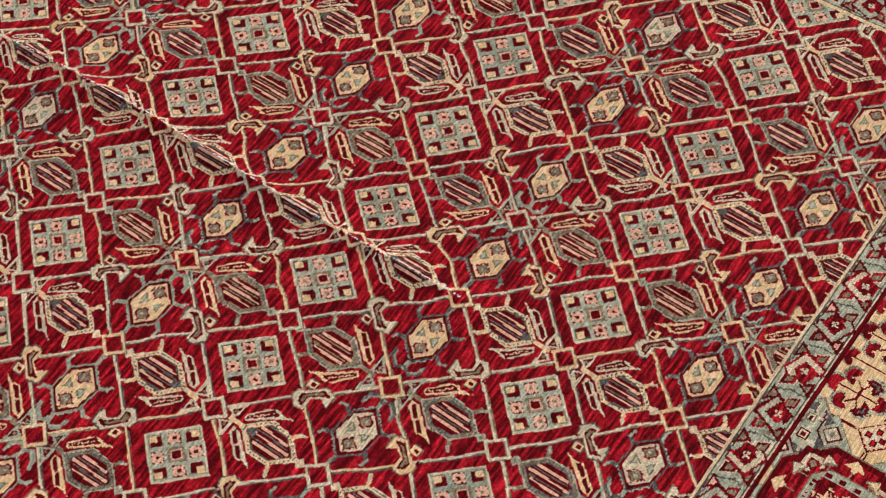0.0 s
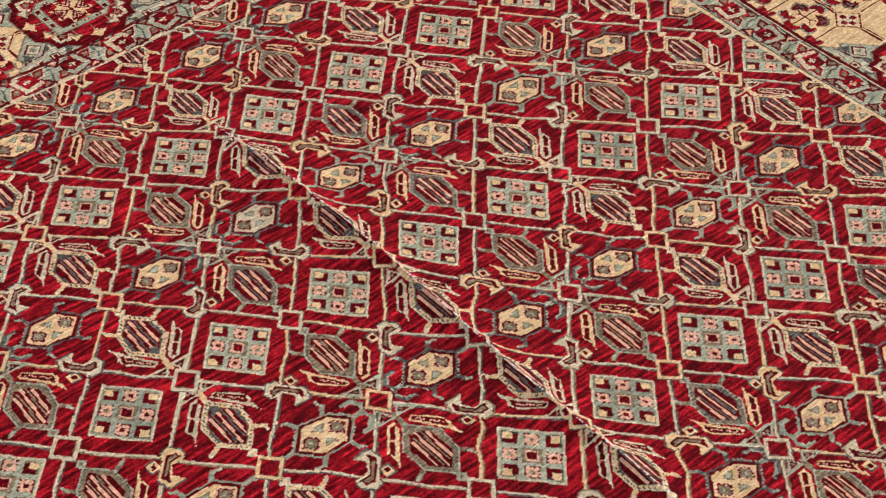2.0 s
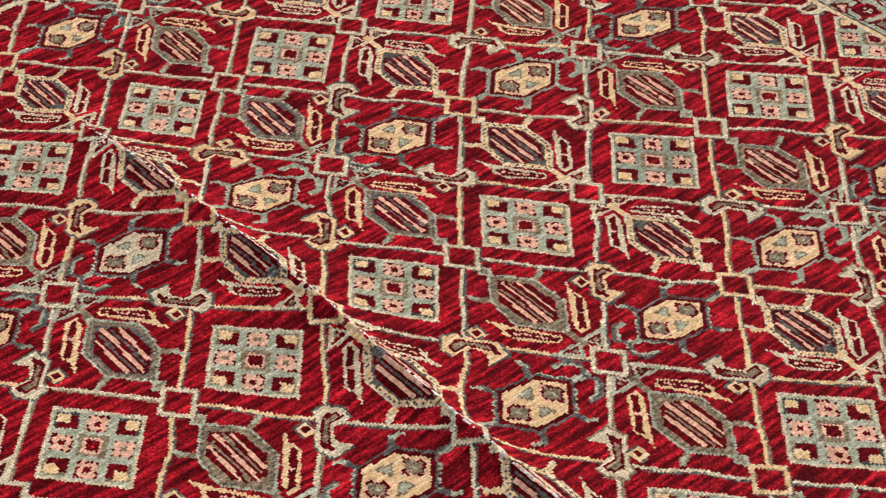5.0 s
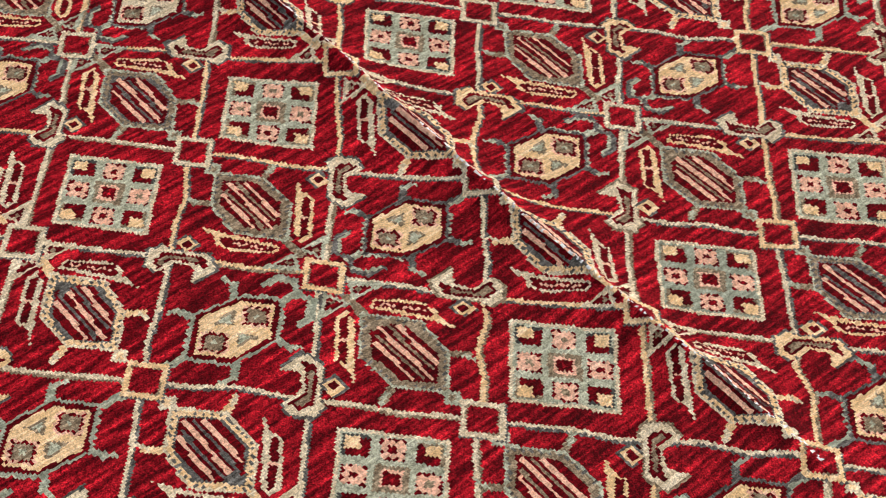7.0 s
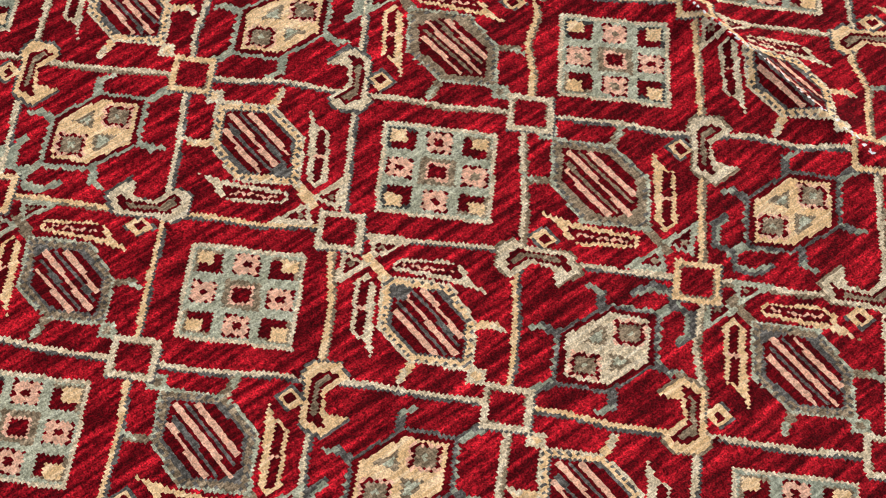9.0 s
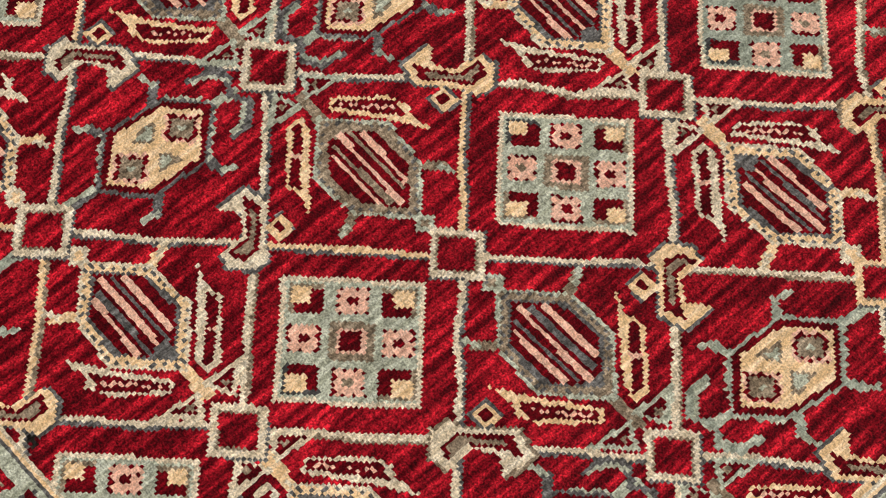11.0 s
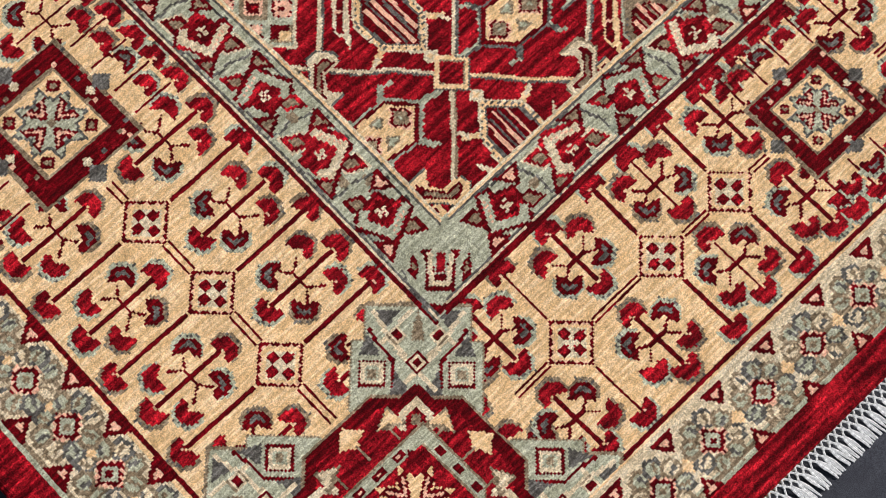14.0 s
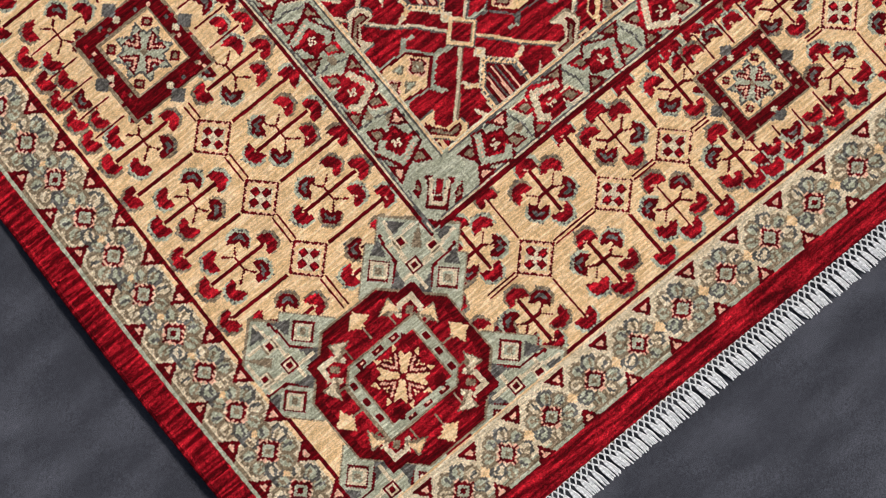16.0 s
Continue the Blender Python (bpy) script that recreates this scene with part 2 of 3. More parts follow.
def tulip(i, j):
    stem_low = (i + 1) % 2 != 0
    m = (j - i) % 4
    grey = (i % 2 == 0) == (m == 1)
    pid = new_part("tulip_motif", "taupe striped bud with two leaves" if grey else "gold striped bud with two leaves")
    pl = cell(i, j, turn=not stem_low)
    edge, rim, inner = ("G", "S", "G" if rng.random() < .6 else "B") if grey else ("C", "I", "B")
    body = [(.20, .50), (.19, .81), (.52, .81), (.72, .62), (.73, .27), (.37, .27)]
    stroke(pl, [(.50, .78), (.56, .92)], 0.050, edge, pid, 0)
    stroke(pl, [(.55, .88), (.57, .95)], 0.032, rim, pid, 0)
    stroke(pl, [(.24, .52), (.08, .50)], 0.050, edge, pid, 0)
    stroke(pl, [(.10, .51), (.04, .53)], 0.032, rim, pid, 0)
    fill(pl, box(.165, .845, .10, .10), rim, pid, 0)
    fill(pl, box(.165, .845, .045, .045), edge, pid, 0)
    stroke(pl, [(.70, .30), (.83, .15)], 0.062, edge, pid, 0)
    # the two leaves
    for leaf, core in (([(.13, .30), (.34, .255), (.70, .215), (.68, .135), (.38, .105), (.27, .15), (.26, .21)], [(.32, .215), (.64, .19), (.62, .155), (.36, .14)]),
                       ([(.735, .86), (.78, .74), (.87, .68), (.89, .32), (.82, .25), (.765, .33)], [(.80, .66), (.845, .64), (.85, .36), (.81, .33)])):
        fill(pl, grown(leaf, .96), "C" if grey else "I", pid, 0)
        fill(pl, grown(core, 1.2), "D", pid, 0)
        dots(pl, ((core[0][0] + core[3][0]) / 2, (core[0][1] + core[3][1]) / 2), ((core[1][0] + core[2][0]) / 2, (core[1][1] + core[2][1]) / 2), 8, 0.022, "K", pid, 0)
    # tendrils by the node
    fill(pl, [(.80, .20), (1.0, .38), (.97, .14)], rim, pid, 0)
    fill(pl, [(.85, .205), (.955, .30), (.945, .175)], "D", pid, 0)
    fill(pl, box(.92, .215, .035, .035), "G", pid, 0)
    fill(pl, [(.80, .17), (.59, .0), (.84, .01)], rim, pid, 0)
    fill(pl, [(.785, .125), (.67, .035), (.80, .04)], "D", pid, 0)
    fill(pl, box(.765, .07, .035, .035), "G", pid, 0)
    fill(pl, grown(body, 1.04), rim, pid, 0)
    fill(pl, grown(body, 0.98), edge, pid, 0)
    for a, b in zip(body, body[1:] + body[:1]):
        dots(pl, a, b, 10, 0.020, "S" if grey else "I", pid, 0)
        dots(pl, ((a[0] - .46) * .93 + .46, (a[1] - .54) * .93 + .54), ((b[0] - .46) * .93 + .46, (b[1] - .54) * .93 + .54), 6, 0.020, "B", pid, 0)
    fill(pl, grown(body, 0.83), inner, pid, 0)
    # stripes
    core = [(.255, .52), (.25, .75), (.48, .755), (.65, .60), (.67, .40), (.55, .325), (.44, .33)]
    fill(pl, core, "D", pid, 0)
    for (a, b), c in ((((.29, .72), (.62, .36)), "K"), (((.40, .74), (.64, .49)), "K"), (((.27, .60), (.50, .34)), "K"),
                      (((.34, .73), (.63, .43)), inner), (((.28, .65), (.56, .35)), inner)):
        stroke(pl, [a, b], 0.032 if c == "K" else 0.022, c, pid, 0)
    if not grey:
        fill(pl, [(.56, .34), (.64, .34), (.65, .41), (.60, .42)], "B", pid, 0)


def bird(i, j):
    """The winged hook on a crossing, with its small lozenge."""
    d = (j - i) % 4
    turn, swap = (d == 1, False) if i % 2 == 0 else (d == 3, True)
    pid = new_part("hook_motif", "gold winged hook on a lattice crossing")
    base = cell(i - 0.5, j - 0.5, turn, swap)

    def pl(a, b):
        return base(a + 0.5, b + 0.5)
    wing = [(-.20, .20), (-.34, .07), (-.27, -.06), (-.03, -.06), (.05, -.09), (.13, -.03), (.13, .11), (.05, .16), (-.07, .05), (-.19, .075)]
    fill(pl, grown(wing, 1.10), "B" if rng.random() < 0.6 else "G", pid, 0)
    fill(pl, wing, "I" if rng.random() < 0.5 else "C", pid, 0)
    fill(pl, [(-.29, .08), (-.245, -.03), (.03, -.03), (.09, .05), (.05, .125), (-.04, .03), (-.2, .045)], "D", pid, 0)
    fill(pl, [(-.22, .025), (-.20, -.01), (.01, -.01), (.06, .05), (.04, .09), (-.03, .015)], "G", pid, 0)
    pid = new_part("lozenge_motif")
    fill(pl, diamond(-.12, -.135, .19, .17), "B", pid, 0)
    fill(pl, diamond(-.12, -.13, .155, .14), "C", pid, 0)
    fill(pl, diamond(-.12, -.13, .08, .075), "D", pid, 0)
    dots(pl, (.02, -.10), (.06, -.15), 2, 0.03, "D", pid, 0)


def node_box(i, j):
    pid = new_part("node_motif", "small crimson square outlined in ivory")
    base = cell(i - 0.5, j - 0.5)

    def pl(a, b):
        return base(a + 0.5, b + 0.5)
    fill(pl, box(0.006, -0.006, .272, .286), "B", pid, 0)
    fill(pl, box(0, 0, .262, .276), "I" if rng.random() < .6 else "C", pid, 0)
    fill(pl, box(0, 0, .195, .20), "G", pid, 0)
    fill(pl, box(0, 0, .18, .185), "R", pid, 0)


def net_line(i, j, di, dj):
    """One lattice line with its dark side, a little crooked."""
    pts = [(0, 0)] + [(u, rng.normal(0, 0.014)) for u in (.3, .55, .8)] + [(1, 0)]

    def pl(u, w):
        return lattice(i + di * u - dj * w, j + dj * u + di * w)
    c = "I" if rng.random() < 0.7 else "C"
    pid = new_part("lattice_line") if i + j < 8 else LINES
    stroke(pl, [(u, w - 0.020) for u, w in pts], 0.026, "B" if rng.random() < 0.6 else "G", pid, 0)
    stroke(pl, pts, 0.030, c, pid, 0)


LINES = new_part("lattice_net", "ivory net of lattice lines")
SPAN = [(i, j) for i in range(-10, 11) for j in range(-2, 20) if -2.5 < i + j < 18.5 and -2.5 < j - i < 18.5]
for i, j in SPAN:
    net_line(i, j, 1, 0)
    net_line(i, j, 0, 1)
for i, j in SPAN:
    m = (j - i) % 4
    if m == 2:
        checker(i, j)
    elif m == 0:
        turtle(i, j)
    else:
        tulip(i, j)
for i, j in SPAN:
    if (i + j) % 2 == 0:
        node_box(i, j)
    else:
        bird(i, j)


# ---- charts of the borders ----
SIDES = {
    "west": (lambda u, v: (-INSET - v, u), WEST, FY), "south": (lambda u, v: (u, -v), SOUTH, FX),
    "east": (lambda u, v: (FX + v, u), EAST, FY), "north": (lambda u, v: (u, FY + v), NORTH, FX),
}


def at(pl, u0, v0, turn=0.0, k=1.0):
    """Chart places round (u0, v0) of a side, turned by degrees and scaled."""
    c, s = math.cos(radians(turn)) * k, math.sin(radians(turn)) * k
    return lambda a, b: pl(u0 + a * c - b * s, v0 + a * s + b * c)


def ring(n, r, turn=0.0):
    return [(r * math.cos(math.tau * k / n + radians(turn)), r * math.sin(math.tau * k / n + radians(turn))) for k in range(n)]


def star(r, s, turn=22.5):
    return [((r if k % 2 == 0 else s) * math.cos(math.tau * k / 16 + radians(turn)), (r if k % 2 == 0 else s) * math.sin(math.tau * k / 16 + radians(turn))) for k in range(16)]


def star_chart(p, pid, r, out, core):
    fill(p, star(r, r * 0.62), out, pid, 2)
    for k in range(4):
        q = at(p, 0, 0, 90 * k)
        fill(q, [(0, .1 * r), (.42 * r, .72 * r), (.12 * r, .72 * r), (0, .5 * r), (-.12 * r, .72 * r), (-.42 * r, .72 * r)], "D", pid, 2)
        stroke(q, [(-.24 * r, .62 * r), (0, .32 * r), (.24 * r, .62 * r)], .075 * r, "K", pid, 2)
        fill(q, diamond(.78 * r, .78 * r, .48 * r, .48 * r), "D", pid, 2)
        fill(q, diamond(.78 * r, .78 * r, .22 * r, .22 * r), core, pid, 2)
    fill(p, box(0, 0, .2 * r, .2 * r), core, pid, 2)


def palmette(p, a, b, turn, dark, pid=None, k=1.0):
    """A fan-shaped flower head with a grey halo; the dark ones have a slate heart."""
    q = at(p, a + rng.normal(0, .0006), b + rng.normal(0, .0006), turn + rng.normal(0, 6), 0.0188 * k)
    head = [(-.56, -.30), (-.54, .16), (-.28, .46), (.26, .48), (.52, .18), (.58, -.28), (.26, -.24), (.05, -.06), (-.22, -.22)]
    fill(q, [(x * 1.16 - .03, y * 1.12 + .14) for x, y in head], "G" if rng.random() < .4 else "S", pid, 2)
    dots(q, (-.5, .45), (.4, .66), 4, .11, "B", pid, 2)
    fill(q, head, "D" if dark else "R", pid, 2)
    if dark:
        fill(q, [(-.32, -.02), (-.26, .20), (0, .36), (.26, .20), (.34, -.02), (.05, .14)], "B", pid, 2)
    elif rng.random() < .5:
        fill(q, box(.12, -.02, .12, .10), "K", pid, 2)


def guard_stripe(side):
    pl, lim, length = SIDES[side]
    g = lim[0]
    for v0, v1, c in ((0, .0022, "I"), (.0022, .0042, "C"), (.0042, .0062, "B"), (.0062, .0085, "S"), (g - .0085, g - .0065, "B"), (g - .0065, g - .0045, "I"), (g - .0045, g, "D")):
        fill(pl, [(-v0, v0), (length + v0, v0), (length + v1, v1), (-v1, v1)], c, 1, 1)
    per, m = 0.065, g / 2
    for n in range(int(length / per) + 1):
        u = n * per + 0.030
        pid = new_part("guard_rosette") if u < 0.8 and side in ("west", "south") else 1
        p = at(pl, u, m, 0, 1.0)
        # worn lights and darks of the sage ground, and the slate line that parts two rosettes
        for _ in range(5):
            a, b = rng.uniform(-.03, .03), rng.uniform(-.016, .016)
            fill(p, [(a - .006, b - .002), (a + .004, b - .004), (a + .007, b + .002), (a - .003, b + .004)], "T" if rng.random() < .7 else "G", 1, 1)
        stroke(p, [(.027, -.021), (.030, -.009), (.035, .003), (.033, .011), (.037, .021)], .0021, "B", 1, 1)
        stroke(p, [(-.020, .0205), (-.008, .0185), (.004, .0205)], .0018, "B", 1, 1)
        stroke(p, [(.020, -.0205), (.008, -.0190), (-.004, -.0205)], .0018, "N" if n % 3 == 0 else "B", 1, 1)
        # red leaves and corner darts with a taupe heart
        for a, b, w in ((-.0195, -.0085, 1.25), (.0195, .0085, 1.25)):
            leaf = [(a - .0085 * w, b - .0072), (a + .0025 * w, b - .0072), (a + .0085 * w, b + .0072), (a - .0025 * w, b + .0072)]
            fill(p, grown(leaf, 1.25), "I" if n % 2 else "S", pid, 1)
            fill(p, leaf, "R" if n % 3 else "D", pid, 1)
            fill(p, grown(leaf, .55), "G", pid, 1)
        for a, b, t in ((-.0200, .0135, -1), (.0200, -.0135, 1)):
            dart = [(a - .0115, b - .0070 * t), (a + .0110, b - .0055 * t), (a + .0010 * t, b + .0095 * t)]
            fill(p, dart, "D", pid, 1)
            fill(p, grown(dart, .50), "G" if n % 4 else "K", pid, 1)
        # the hooked bracket round a small red square
        q = at(p, 0, 0, (0, 90, 180)[n % 3] + 20 + rng.normal(0, 5), 1.14)
        hook = [(-.0155, -.0130), (-.0060, -.0160), (-.0030, -.0115), (.0120, -.0125), (.0150, .0010), (.0175, .0085), (.0130, .0165), (.0010, .0145), (-.0130, .0160), (-.0165, .0080)]
        fill(q, hook, "R" if n % 2 else "D", pid, 1)
        fill(q, grown(hook, .84), "R", pid, 1)
        stroke(q, [(-.0100, -.0105), (-.0095, .0095), (.0110, .0100), (.0125, .0040)], .0058, "I" if n % 2 else "S", pid, 1)
        dots(q, (-.0100, -.009), (-.0100, .008), 5, .0017, "K", pid, 1)
        fill(q, box(.0020, -.0015, .0130, .0125), "R" if n % 3 else "D", pid, 1)
        for a, b in ((0, .003), (0, -.003), (.003, 0), (-.003, 0), (0, 0)):
            fill(q, box(.0020 + a, -.0015 + b, .0026, .0026), "I", pid, 1)
    # where two stripes meet: a forked bracket on the diagonal and a heart at the tip
    if side in ("west", "south"):
        q = at(lambda a, b: (a, b), -INSET - m - .002, -m - .002, -45)
        pid = new_part("corner_motif", "forked crimson bracket on the corner of the guard stripe")
        if side == "west":
            fill(q, [(-.011, -.010), (.011, -.010), (.011, .012), (.015, .020), (.007, .020), (.004, .002), (-.004, .002), (-.007, .020), (-.015, .020), (-.011, .012)], "D", pid, 1)
            stroke(q, [(-.008, .016), (-.006, -.005), (.006, -.005), (.008, .016)], .0038, "I", pid, 1)
            fill(q, box(0, .010, .006, .014), "R", pid, 1)
            fill(q, [(-.007, -.019), (0, -.028), (.007, -.019), (0, -.021)], "D", pid, 1)
            for t in (-1, 1):
                fill(q, [(t * .017, -.004), (t * .023, .004), (t * .021, .018), (t * .015, .008)], "D", pid, 1)
                fill(q, [(t * .018, .002), (t * .021, .006), (t * .020, .012), (t * .017, .007)], "G", pid, 1)
                stroke(q, [(t * .002, -.031), (t * .020, -.012), (t * .027, .004)], .0019, "B", pid, 1)


def octagon(pl, u, vc, half, near):
    p = at(pl, u, vc)
    pid = new_part("lozenge_box", "ivory lozenge with four crimson dots") if near else 2
    for s in (-1, 1):
        stroke(p, [(0, s * .018), (0, s * half * .84)], .0028, "D", 2, 2)
        palmette(p, 0, s * half * .87, 0 if s > 0 else 180, False, None)
    r = .0222
    fill(p, diamond(0, 0, 2 * r + .004, 2 * r + .004), "C", pid, 2)
    fill(p, diamond(0, 0, 2 * r, 2 * r), "D", pid, 2)
    fill(p, diamond(0, 0, 2 * r - .0066, 2 * r - .0066), "C", pid, 2)
    fill(p, diamond(0, 0, 2 * r - .0150, 2 * r - .0150), "I", pid, 2)
    for t in (0, 90, 180, 270):
        q = at(p, 0, 0, t)
        dots(q, (r - .0026, 0), (0, r - .0026), 7, .0015, "K", pid, 2)
        fill(q, box(.0078, 0, .0072, .0072), "D", pid, 2)
        fill(q, diamond(.0078, 0, .010, .0055), "R", pid, 2)


def stem(pl, u, vc, half, near):
    """Between two lozenges: a flowering stem on either side of the row, with six heads."""
    for s in (-1, 1):
        pid = new_part("flower_stem", "crimson stem with six fan-shaped heads") if near else None
        p = at(pl, u, vc, 0)
        h = half * s
        up, down = (0, 180) if s > 0 else (180, 0)
        stroke(p, [(0, h * .24), (0, h * .80)], .0028, "D", pid, 2)
        for t in (-1, 1):
            stroke(p, [(0, h * .50), (t * .007, h * .50)], .0026, "D", pid, 2)
            stroke(p, [(t * .007, h * .50), (t * .0150, h * .44)], .0020, "D", pid, 2)
            stroke(p, [(t * .007, h * .50), (t * .0150, h * .60)], .0020, "D", pid, 2)
            palmette(p, t * .0165, h * .39, down + t * (40 if s > 0 else -40), True, pid, .95)
            palmette(p, t * .0175, h * .67, up - t * (15 if s > 0 else -15), False, pid, .95)
        palmette(p, 0, h * .84, up, False, pid)
        palmette(p, 0, h * .20, down, False, pid, .95)


def square_medallion(pl, u, vc, k):
    pid = new_part("square_medallion", "dark crimson framed square with eight-pointed star")
    p = at(pl, u, vc, 0, k)
    fill(p, box(0, 0, .086, .080), "G", pid, 2)
    fill(p, box(0, 0, .081, .075), "D", pid, 2)
    for k in range(90):
        a, b = rng.uniform(-.040, .040, 2)
        if max(abs(a), abs(b)) > .028:
            fill(p, box(a, b, .003, .003), ("R", "G", "K", "R", "D", "B")[k % 6], pid, 2)
    for s in (-1, 1):
        for q in (at(p, 0, s * .033), at(p, s * .035, 0)):
            fill(q, diamond(0, 0, .008, .008), "I", pid, 2)
        fill(p, diamond(s * .045, 0, .016, .016), "B", pid, 2)
        fill(p, diamond(0, s * .042, .016, .014), "B", pid, 2)
    fill(p, box(0, 0, .056, .052), "G", pid, 2)
    fill(p, box(0, 0, .052, .048), "C", pid, 2)
    fill(p, star(.026, .017), "B", pid, 2)
    star_chart(p, pid, .0235, "S", "G")


def round_medallion(pl, u, v, label, k=1.0):
    """A crimson rosette between four sage corner pieces."""
    p = at(pl, u, v, 0, k)
    for k in range(4):
        pid = new_part("corner_piece", "sage corner piece with small boxes")
        q = at(p, 0, 0, 90 * k)
        q = at(q, .060, .060, 45)
        fill(q, [(-.034, -.037), (.006, -.037), (.006, -.030), (.026, -.030), (.026, .030), (.006, .030), (.006, .037), (-.034, .037)], "G", pid, 2)
        fill(q, [(-.034, -.0355), (.0045, -.0355), (.0045, -.0285), (.0245, -.0285), (.0245, .0285), (.0045, .0285), (.0045, .0355), (-.034, .0355)], "S", pid, 2)
        for s in (-1, 1):
            for size, c in ((.0150, "D"), (.0118, "I"), (.0075, "S")):
                fill(q, box(-.013, .0245 * s, size, size), c, pid, 2)
            fill(q, box(-.013, .0245 * s, .0045, .0045), "G", pid, 2)
            stroke(q, [(-.024, .013 * s), (-.006, .013 * s), (.004, .022 * s), (.012, .027 * s)], .0020, "D", pid, 2)
            stroke(q, [(-.022, -.010 * s), (.002, .012 * s), (.021, .024 * s)], .0030, "I", pid, 2)
            stroke(q, [(.022, .004 * s), (.004, .020 * s)], .0024, "I", pid, 2)
            fill(q, [(-.026, .0015 * s), (-.026, .0145 * s), (-.0115, .0120 * s)], "B", pid, 2)
            fill(q, [(.0225, .0100 * s), (.0225, .0240 * s), (.0125, .0170 * s)], "B", pid, 2)
            fill(q, [(-.003, .0200 * s), (.010, .0275 * s), (-.003, .0320 * s)], "B", pid, 2)
            for size, c in ((.0125, "G"), (.0100, "I"), (.0062, "D")):
                fill(q, diamond(.0085, .0115 * s, size, size), c, pid, 2)
        for size, c in ((.0140, "D"), (.0110, "I"), (.0065, "D")):
            fill(q, diamond(-.0065, 0, size, size), c, pid, 2)
        fill(q, [(.006, -.004), (.006, .004), (.024, 0)], "G", pid, 2)
    pid = new_part("round_medallion", label)
    fill(p, ring(8, .0655, 22.5), "G", pid, 2)
    fill(p, ring(8, .0635, 22.5), "D", pid, 2)
    fill(p, ring(8, .0570, 22.5), "R", pid, 2)
    for k in range(4):
        q = at(p, 0, 0, 90 * k + 45)
        fill(q, diamond(0, .0585, .020, .016), "D", pid, 2)
        # a forked ivory bud on each flare, darts on either side of it
        stroke(q, [(-.0072, .0425), (-.0078, .0500), (0, .0565), (.0078, .0500), (.0072, .0425)], .0038, "I", pid, 2)
        fill(q, box(0, .0470, .0050, .0060), "G", pid, 2)
        for s in (-1, 1):
            q2 = at(p, 0, 0, 90 * k + 45 + s * 17)
            fill(q2, [(-.0085, .0440), (0, .0560), (.0085, .0440)], "G", pid, 2)
            fill(q2, [(-.0072, .0450), (0, .0545), (.0072, .0450), (0, .0470)], "C" if k % 2 else "I", pid, 2)
        q2 = at(p, 0, 0, 90 * k)
        fill(q2, [(-.0100, .0480), (.0010, .0575), (.0095, .0480), (.0030, .0465), (0, .0410), (-.0035, .0465)], "C", pid, 2)
        stroke(q2, [(0, .0440), (0, .0350)], .0013, "G", pid, 2)
        for t in (-.02, .02):
            stroke(q2, [(t, .0400), (t * .95, .0320)], .0013, "G", pid, 2)
    fill(p, [(-.036, -.030), (.024, -.030), (.036, -.018), (.036, .030), (-.024, .030), (-.036, .018)], "G", pid, 2)
    fill(p, [(-.0345, -.0285), (.0235, -.0285), (.0345, -.0175), (.0345, .0285), (-.0235, .0285), (-.0345, .0175)], "S", pid, 2)
    for s in (-1, 1):
        for a in (-.016, -.002, .012):
            fill(p, box(a * s, s * .0250, .007, .003), "D", pid, 2)
            fill(p, box(s * .0300, a * s, .004, .006), "D", pid, 2)
            fill(p, box(a * s, s * .0250, .002, .002), "K", pid, 2)
    fill(p, box(0, 0, .053, .044), "G", pid, 2)
    fill(p, box(0, 0, .051, .042), "R", pid, 2)
    star_chart(p, pid, .0235, "C", "D")


def main_border(side):
    pl, lim, length = SIDES[side]
    near = side in ("west", "south")
    vc, half = (lim[0] + lim[1]) / 2 - .004, (lim[1] - lim[0]) / 2
    first = (-.004, .087, .157) if side == "south" else (.001, .073, .145)
    knots = [*first, .352, .428, .504]
    for back in (False, True):
        way = (lambda u: length - u) if back else (lambda u: u)
        for k, u in enumerate(knots):
            for s in (-1, 1):
                gap = .039 if 0 < k + s < 6 else .055
                for w in (-.0022, .0022):
                    stroke(pl, [(way(u + s * .016), vc + w), (way(u + s * gap), vc + w)], .0023, "D", 2, 2)
        for u in (first[0] - .080, first[0] - .037, (first[0] + first[1]) / 2, (first[1] + first[2]) / 2, first[2] + .038, .314, .390, .466):
            stem(pl, way(u), vc, half, near and not back)
        for u in knots:
            octagon(pl, way(u), vc, half, near and not back)
        for sgn in (-1, 1):
            for du in (-.036, -.012, .012, .036):
                stroke(pl, [(way(.249 + du), vc + sgn * half * .5), (way(.249 + du), vc + sgn * half * .82)], .0022, "D", 2, 2)
                palmette(pl, way(.249 + du), vc + sgn * half * .86, 0 if sgn > 0 else 180, False)
            for du in (-.024, 0, .024):
                palmette(pl, way(.249 + du), vc + sgn * half * .68, 0 if sgn > 0 else 180, du == 0, None, .9)
        square_medallion(pl, way(.249), vc, min(half / .088, 1.16))
    round_medallion(pl, length / 2, vc, "crimson rosette medallion with star centre", half / .058 if half < .07 else 1.2)
    fill(pl, [(-lim[1], lim[1] - .004), (length + lim[1], lim[1] - .004), (length + lim[1], lim[1]), (-lim[1], lim[1])], "D", 2, 2)


